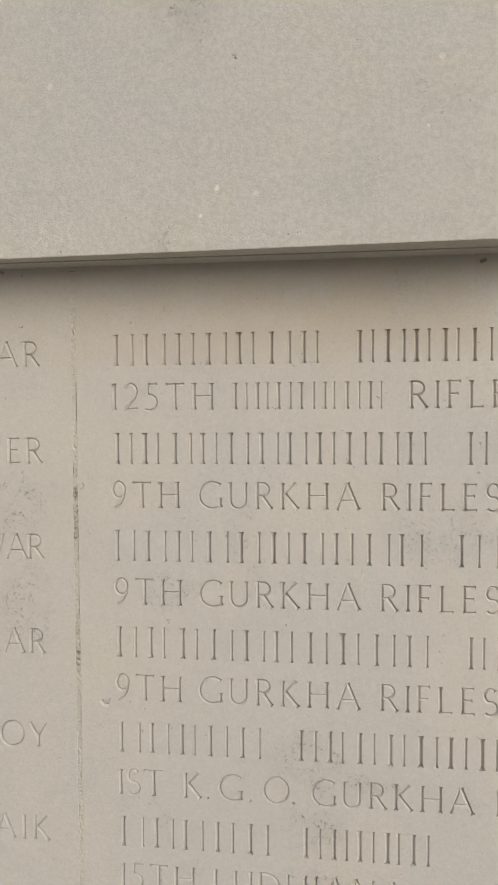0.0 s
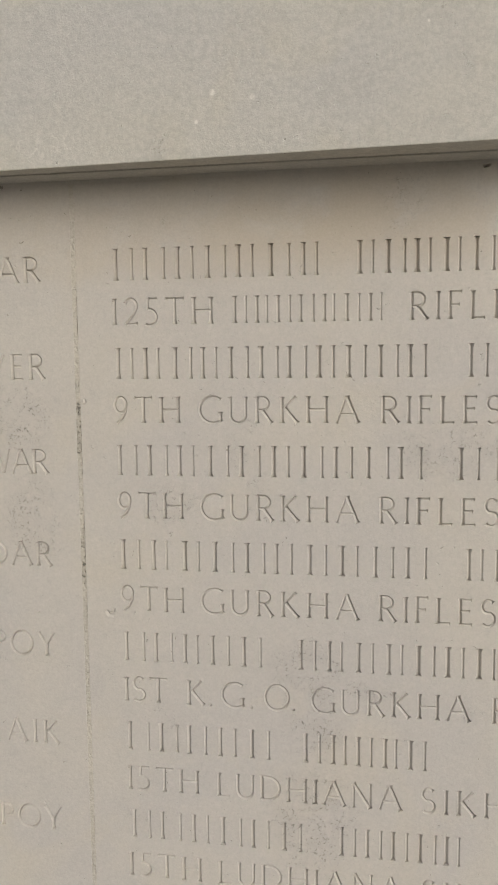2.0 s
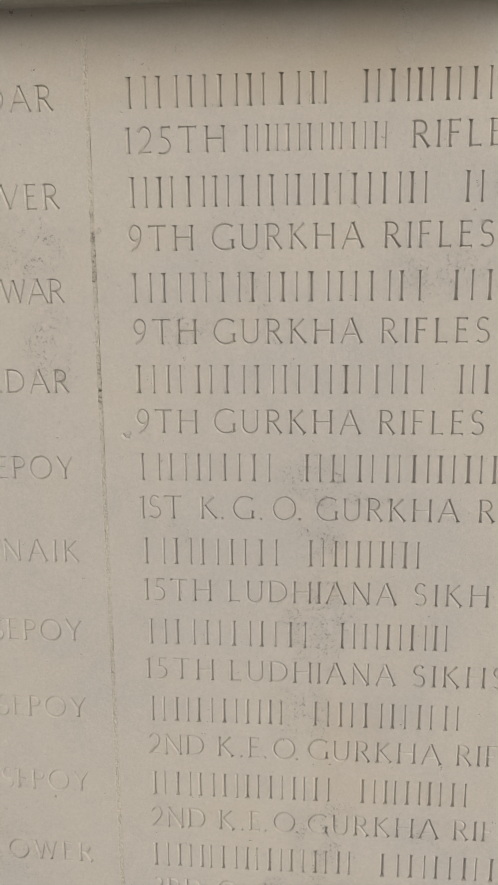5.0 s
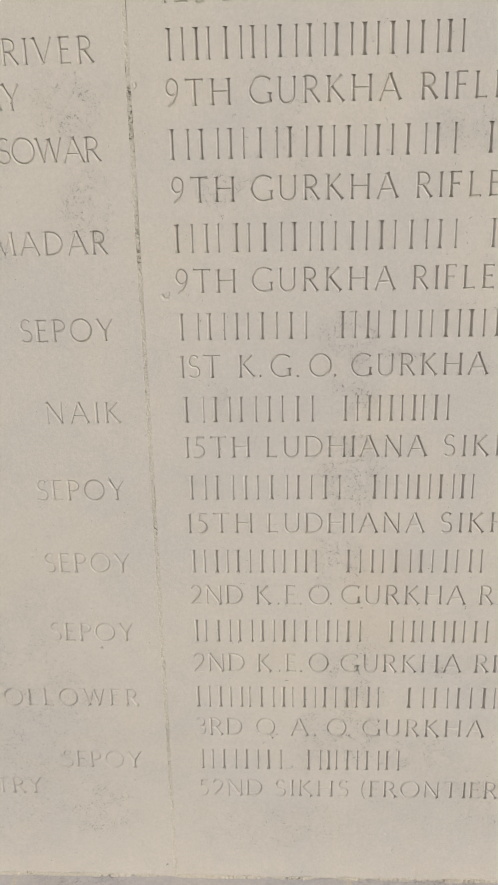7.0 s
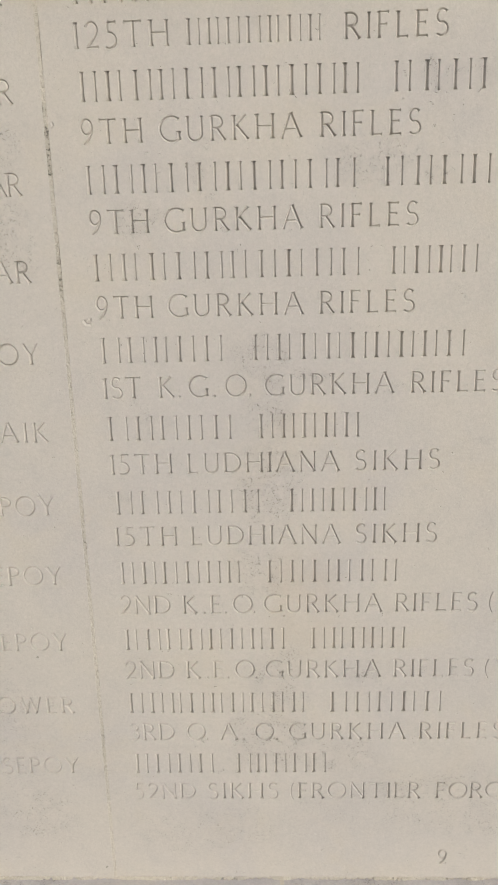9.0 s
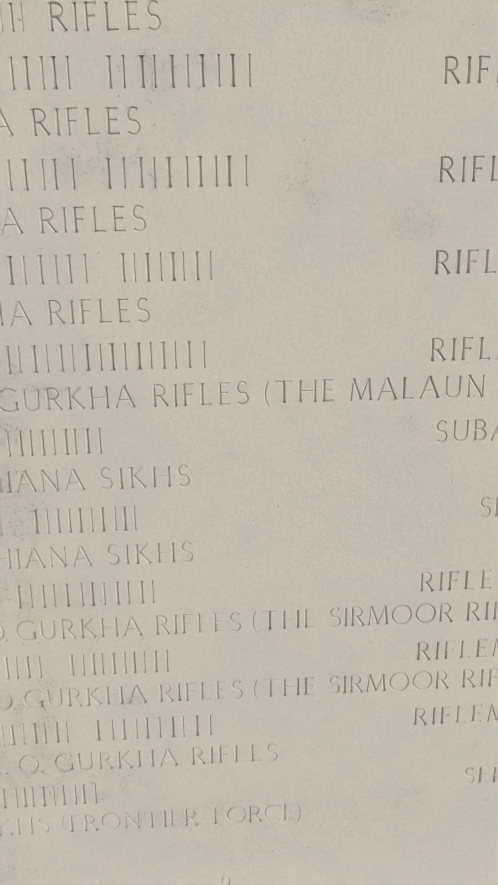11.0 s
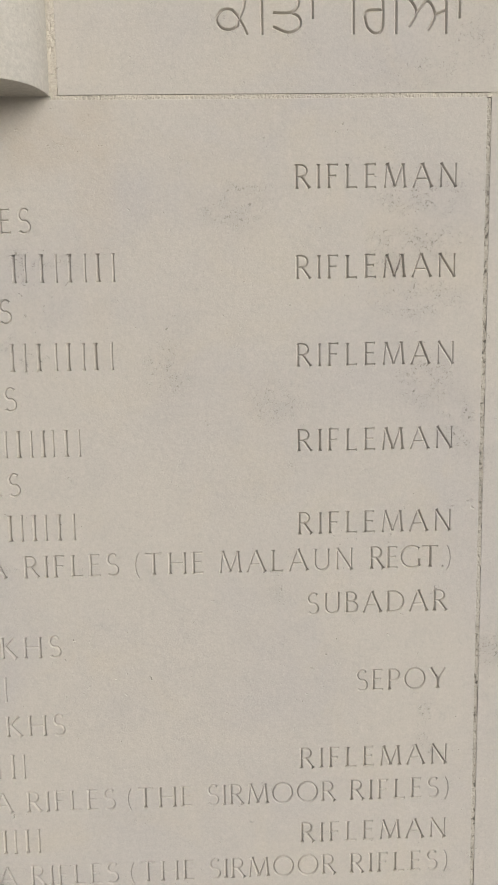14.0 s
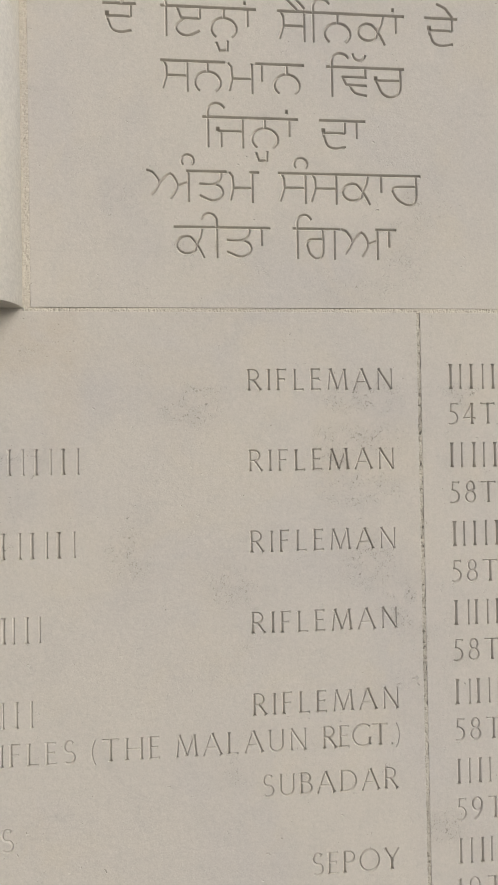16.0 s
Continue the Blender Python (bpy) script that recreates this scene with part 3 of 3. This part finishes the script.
for n, (x, z, size, turn) in enumerate(((-0.2165, 1.2275, 0.0075, -0.5), (-0.2115, 1.2262, 0.0055, 0.9), (0.481, 1.2135, 0.006, 0.4), (0.4845, 1.2105, 0.004, -0.8), (-0.2285, 1.3935, 0.005, 1.3))):
    mid.nick(x, z, size, turn, 0.9, 0.4, 21 + n)
mid.nick(0.071, 1.5585, 0.006, 0.7, 0.9, 1.6, 27)
mid.nick(0.4845, 0.7050, 0.005, 0.5, 0.9, 1.6, 28)
mid.nicks(70, -0.22, 0.48, 0.61, 1.55)
panel = thing("name_panel", "pale limestone panel with incised names and regiments", "stone panel", "name panels")
mid.carve("slab", block(LEFT_JOINT + GAP / 2, RIGHT_JOINT - GAP / 2, WALL, WALL + DEEP, BASE + 0.003, TOP - 0.0034), panel, limestone, grooved)

# ---- name panel beside it, with ranks along its edge ----
left = Carving(5)
for k, (word, x0, x1) in enumerate((("SUBADAR", -0.390, -0.262), ("DRIVER", -0.355, -0.261), ("SOWAR", -0.346, -0.261), ("JEMADAR", -0.385, -0.261), ("SEPOY", -0.343, -0.261), ("NAIK", -0.327, -0.260),
                                    ("SEPOY", -0.343, -0.261), ("SEPOY", -0.343, -0.261), ("SEPOY", -0.344, -0.262), ("FOLLOWER", -0.415, -0.262), ("SEPOY", -0.345, -0.263))):
    rank_row(left, k, word, x0, x1)
unit_row(left, 1, "end of an incised line, letters MY", ("MY", -0.358, -0.324))
unit_row(left, 10, "end of an incised line, letters NTRY", ("NTRY", -0.440, -0.372))
left.nicks(45, -0.48, -0.25, 0.61, 1.55)
panel = thing("name_panel", "pale limestone panel with incised ranks along its edge", "stone panel", "name panels")
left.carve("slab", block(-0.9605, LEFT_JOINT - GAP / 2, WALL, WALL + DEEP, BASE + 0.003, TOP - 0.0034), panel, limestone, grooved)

# ---- name panel on the far side ----
right = Carving(7)
for k in range(8):
    name_row(right, k, (4, 0.522, 0.606))
for k, word in enumerate(("54TH", "58TH", "58TH", "58TH", "58TH", "59TH", "19TH")):
    unit_row(right, k, "start of an incised regiment line reading " + word, (word, 0.522, 0.588))
right.nicks(14, 0.51, 0.62, 0.9, 1.55)
panel = thing("name_panel", "pale limestone panel with bold incised lettering at its edge", "stone panel", "name panels")
right.carve("slab", block(RIGHT_JOINT + GAP / 2, 1.2205, WALL, WALL + DEEP, BASE + 0.003, TOP - 0.0034), panel, limestone, grooved)

# ---- upper stone with the Gurmukhi text ----
upper = Carving(9)
GC = 0.0285


def head(z):
    return z - GC


z = head(1.8455)
s = upper.gurmukhi(0.201, 0.232, z, GC, ["da"], [(0, 1)], "incised Gurmukhi word")
upper.cut(5, [(0.0, 0), (0.38, 0.42)][::-1], STEM, 0.218, z + GC * 1.02, GC, False, 0.95)
s = upper.gurmukhi(0.254, 0.343, z, GC, ["sihari", "ia", "na", "kanna"], [(0, 4)], "incised Gurmukhi word")
upper.cut(5, [(0.0, -0.12), (0.10, -0.40), (0.36, -0.38), (0.38, -0.06)], STEM, s[2] + 0.008, z, GC, False, 0.95)
upper.cut(5, [(0, 1.2), (0.09, 1.2)], 0.07, s[3] + 0.002, z, GC, False, 0.8)
s = upper.gurmukhi(0.363, 0.486, z, GC, ["sa", "sihari", "na", "ka", "kanna"], [(0, 5)], "incised Gurmukhi word")
upper.cut(5, [(0, 1.5), (0.45, 1.06)], STEM, s[0] + 0.006, z, GC, False, 0.95)
upper.cut(6, [(0.12, 1.62), (0.6, 1.10)], STEM, s[0] + 0.009, z, GC, False, 0.95)
upper.cut(5, [(0, 1.2), (0.09, 1.2)], 0.07, s[4] + 0.002, z, GC, False, 0.8)
s = upper.gurmukhi(0.506, 0.539, z, GC, ["da"], [(0, 1)], "incised Gurmukhi word")
upper.cut(5, [(0.0, 1.5), (0.3, 1.36), (0.55, 1.05)], STEM, 0.518, z, GC, False, 0.95)

z = head(1.7945)
upper.gurmukhi(0.253, 0.388, z, GC, ["sa", "na", "ma", "kanna", "na"], [(0, 2), (3, 5)], "incised Gurmukhi word")
s = upper.gurmukhi(0.409, 0.485, z, GC, ["sihari", "va", "cha"], [(0, 3)], "incised Gurmukhi word")
upper.cut(5, arc(0.25, 1.48, 0.22, 0.24, 180, 350, 8), STEM, s[1] + 0.012, z, GC, False, 0.9)

z = head(1.7430)
s = upper.gurmukhi(0.291, 0.381, z, GC, ["sihari", "ja", "na", "kanna"], [(0, 4)], "incised Gurmukhi word")
upper.cut(5, [(0.0, -0.12), (0.10, -0.40), (0.36, -0.38), (0.38, -0.06)], STEM, s[2] + 0.007, z, GC, False, 0.95)
upper.cut(5, [(0, 1.24), (0.1, 1.24)], 0.08, s[3] + 0.002, z, GC, False, 0.8)
upper.gurmukhi(0.401, 0.446, z, GC, ["da", "kanna"], [(0, 2)], "incised Gurmukhi word")

z = head(1.6920)
s = upper.gurmukhi(0.238, 0.340, z, GC, ["aa", "ta", "ma"], [(1, 2)], "incised Gurmukhi word")
upper.cut(7, [(1.10 * upper.fit, 1), (1.40 * upper.fit, 1)], STEM * 1.1, s[0], z, GC, False, 0.95)
upper.cut(7, [(0.62 * upper.fit, 1), (0.90 * upper.fit, 1)], STEM * 1.1, s[2], z, GC, False, 0.95)
upper.cut(5, arc(1.14 * upper.fit, 1.34, 0.20, 0.2, 225, -45, 10), STEM, s[0], z, GC, False, 0.9)
s = upper.gurmukhi(0.361, 0.499, z, GC, ["sa", "sa", "ka", "kanna", "ra"], [(0, 5)], "incised Gurmukhi word")
upper.cut(5, arc(0.62, 1.32, 0.22, 0.2, 225, -45, 10), STEM, s[0] + 0.004, z, GC, False, 0.9)

z = head(1.6400)
upper.gurmukhi(0.263, 0.353, z, GC, ["ka", "bihari", "ta", "kanna"], [(0, 4)], "incised Gurmukhi word")
s = upper.gurmukhi(0.374, 0.474, z, GC, ["sihari", "ga", "aa", "kanna"], [(0, 2), (3, 4)], "incised Gurmukhi word")
upper.cut(7, [(1.10 * upper.fit, 1), (1.40 * upper.fit, 1)], STEM * 1.1, s[2], z, GC, False, 0.95)

BLOCK_END, UPPER_X = 0.1265, 0.1335
upper.nicks(26, 0.15, 0.58, 1.58, 1.9)
tall = thing("inscription_panel", "pale limestone panel with incised Gurmukhi lines", "stone panel")
upper.carve("slab", block(UPPER_X, 1.2205, WALL, WALL + DEEP, TOP + 0.0004, 2.35), tall, lettered, lettered)

# ---- projecting block with a rounded end ----
FRONT, BLOCK_Z = 0.537, TOP - 0.0006


def projecting_block():
    bm = bmesh.new()
    def face(x):      # the front stands a little further out towards its rounded end
        return FRONT - 0.035 * (max(x, -0.36) + 0.09)
    plan = [(-1.05, WALL + DEEP), (-1.05, face(-1.05))]
    plan += [(-0.9 + 0.985 * i / 24, face(-0.9 + 0.985 * i / 24)) for i in range(25)]
    n = 16
    for i in range(1, n + 1):
        a = math.pi / 2 * i / n
        plan.append((0.085 + (BLOCK_END - 0.085) * math.sin(a), WALL - (WALL - face(0.085)) * math.cos(a)))
    plan.append((BLOCK_END, WALL + DEEP))
    low = [bm.verts.new((x, y, BLOCK_Z)) for x, y in plan]
    high = [bm.verts.new((x, y, 2.35)) for x, y in plan]
    bm.faces.new(low)
    bm.faces.new(high[::-1])
    for i in range(len(plan)):
        j = (i + 1) % len(plan)
        bm.faces.new((low[j], low[i], high[i], high[j]))
    bmesh.ops.recalc_face_normals(bm, faces=bm.faces[:])
    edges = [e for e in bm.edges if all(abs(v.co.z - BLOCK_Z) < 1e-5 and v.co.y < WALL for v in e.verts)]
    bmesh.ops.bevel(bm, geom=edges, offset=0.0008, segments=2, profile=0.5, affect="EDGES")
    for f in bm.faces:
        f.smooth = abs(f.normal.z) < 0.3 and f.calc_center_median().x > 0.08 and f.normal.x > 0.01
    return bm


lintel = thing("projecting_block", "smooth blank limestone block standing proud, with a rounded end", "stone block")
slab = part("slab", projecting_block(), dressed, lintel)
groove = bpy.data.meshes.new("cutter")
gb = block(-1.2, 0.088, 0.5568, 0.5622, BLOCK_Z - 0.004, BLOCK_Z + 0.004, 0)
gb.to_mesh(groove)
gb.free()
tool = new("cutter", groove)
mod = slab.modifiers.new("cut", "BOOLEAN")
mod.operation, mod.solver, mod.object = "DIFFERENCE", "EXACT", tool
bpy.context.view_layer.update()
slab.data = bpy.data.meshes.new_from_object(slab.evaluated_get(bpy.context.evaluated_depsgraph_get()))
slab.modifiers.clear()
bpy.data.objects.remove(tool)


# ---- mortar joints ----
def mortar_joint(name, label, x0, x1, z0, z1, front, mat, rough=0.0008, seed=0, dips=1.0, slack=0.1, crack=0.0008):
    """A strip of mortar with an uneven, pitted face."""
    step = 0.0010
    long_x = (x1 - x0) > (z1 - z0)
    nl = int(max(x1 - x0, z1 - z0) / step)
    nw = 6
    bm = bmesh.new()
    grid = []
    for i in range(nl + 1):
        line = []
        for j in range(nw + 1):
            u, v = i / nl, j / nw
            x, z = (x0 + (x1 - x0) * u, z0 + (z1 - z0) * v) if long_x else (x0 + (x1 - x0) * v, z0 + (z1 - z0) * u)
            p = Vector((x * 620 + seed, z * 620, seed * 1.7))
            q = Vector((x * 38 + seed, z * 38, 3.1))
            loose = max(0.0, noise.noise(q) + 0.05)
            dy = rough * 0.8 * noise.noise(p) + rough * 1.2 * loose * dips
            dy += 0.0050 * dips * max(0.0, noise.noise(Vector((p.x * 0.7, p.y * 0.35, p.z))) - 0.34 + 0.45 * loose)
            if j == nw and not long_x:      # a crack that opens and closes along the stone
                x -= crack * max(0.0, min(1.0, 1.3 * noise.noise(Vector((seed, z * 27, 0.4))) + 0.7 * noise.noise(Vector((seed, z * 190, 2.4))) + slack))
            elif 0 < j < nw:
                if long_x:
                    z += 0.00025 * noise.noise(p * 1.3)
                else:
                    x += 0.00025 * noise.noise(p * 1.3)
            line.append(bm.verts.new((x, front + dy, z)))
        grid.append(line)
    for i in range(nl):
        for j in range(nw):
            bm.faces.new((grid[i][j], grid[i + 1][j], grid[i + 1][j + 1], grid[i][j + 1]))
    bmesh.ops.recalc_face_normals(bm, faces=bm.faces[:])
    back = bmesh.ops.extrude_face_region(bm, geom=bm.faces[:])
    for v in [g for g in back["geom"] if isinstance(g, bmesh.types.BMVert)]:
        v.co.y = front + 0.02
    bmesh.ops.recalc_face_normals(bm, faces=bm.faces[:])
    me = bpy.data.meshes.new(name)
    bm.to_mesh(me)
    bm.free()
    me.materials.append(mat)
    return thing(name, label, "mortar joint", "mortar joints", "structure", me)


mortar_joint("mortar_joint", "narrow upright joint with cracked, weathered mortar", LEFT_JOINT - GAP / 2 - 0.0002, LEFT_JOINT + GAP / 2 + 0.0002, BASE, TOP - 0.004, WALL + 0.0001, old_mortar, 0.0005, 1, 0.3, 0.15, 0.0006)
mortar_joint("mortar_joint", "narrow upright joint with dark pitted mortar", RIGHT_JOINT - GAP / 2 - 0.0002, RIGHT_JOINT + GAP / 2 + 0.0002, BASE, TOP - 0.004, WALL + 0.0003, old_mortar, 0.0007, 4, 0.45, 0.05, 0.0007)
mortar_joint("mortar_joint", "level joint filled with cream pitted mortar", UPPER_X - 0.006, 1.2205, TOP - 0.0036, TOP + 0.0001, WALL + 0.0002, mortar, 0.0007, 7, 0.4)
mortar_joint("mortar_joint", "upright joint filled with cream mortar beside the block", BLOCK_END - 0.0005, UPPER_X + 0.0001, TOP + 0.0002, 2.35, WALL + 0.0002, mortar, 0.0006, 9, 0.3, 0.1, 0.0005)
mortar_joint("mortar_joint", "crumbling mortar line along the foot of the panels", -0.96, 1.22, BASE - 0.002, BASE + 0.0045, WALL - 0.0008, old_mortar, 0.0016, 12, 1.9)

mortar_joint("mortar_joint", "narrow level joint under the projecting block", -0.96, BLOCK_END, TOP - 0.0035, TOP - 0.0005, WALL, limestone, 0.0001, 15, 0.0)

# ---- plinth, ground ----
for x0, x1 in ((-1.05, -0.4125), (-0.4095, -0.0465), (-0.0435, 1.31)):
    ob = thing("plinth_block", "grey-lilac limestone block of the plinth under the panels", "stone block", "plinth blocks")
    part("slab", block(x0, x1, 0.49, WALL + DEEP + 0.05, 0.0, BASE, 0.001), plinth_stone, ob)
for x in (-0.411, -0.045):
    bm = block(x - 0.0024, x + 0.0024, 0.4925, 0.59, 0.02, BASE + 0.0003, 0)
    me = bpy.data.meshes.new("mortar_joint")
    bm.to_mesh(me)
    bm.free()
    me.materials.append(mortar)
    thing("mortar_joint", "pale mortar joint between two plinth blocks", "mortar joint", "mortar joints", "structure", me)
# ground sheet out of view, added pale to send light up the stones
ground = thing("ground", "unseen ground round the memorial, pale to bounce light up", "ground", "", "structure", bpy.data.meshes.new("ground"))
bm = bmesh.new()
bmesh.ops.create_grid(bm, x_segments=8, y_segments=8, size=400)
bm.to_mesh(ground.data)
bm.free()
ground.data.materials.append(bounce_ground)
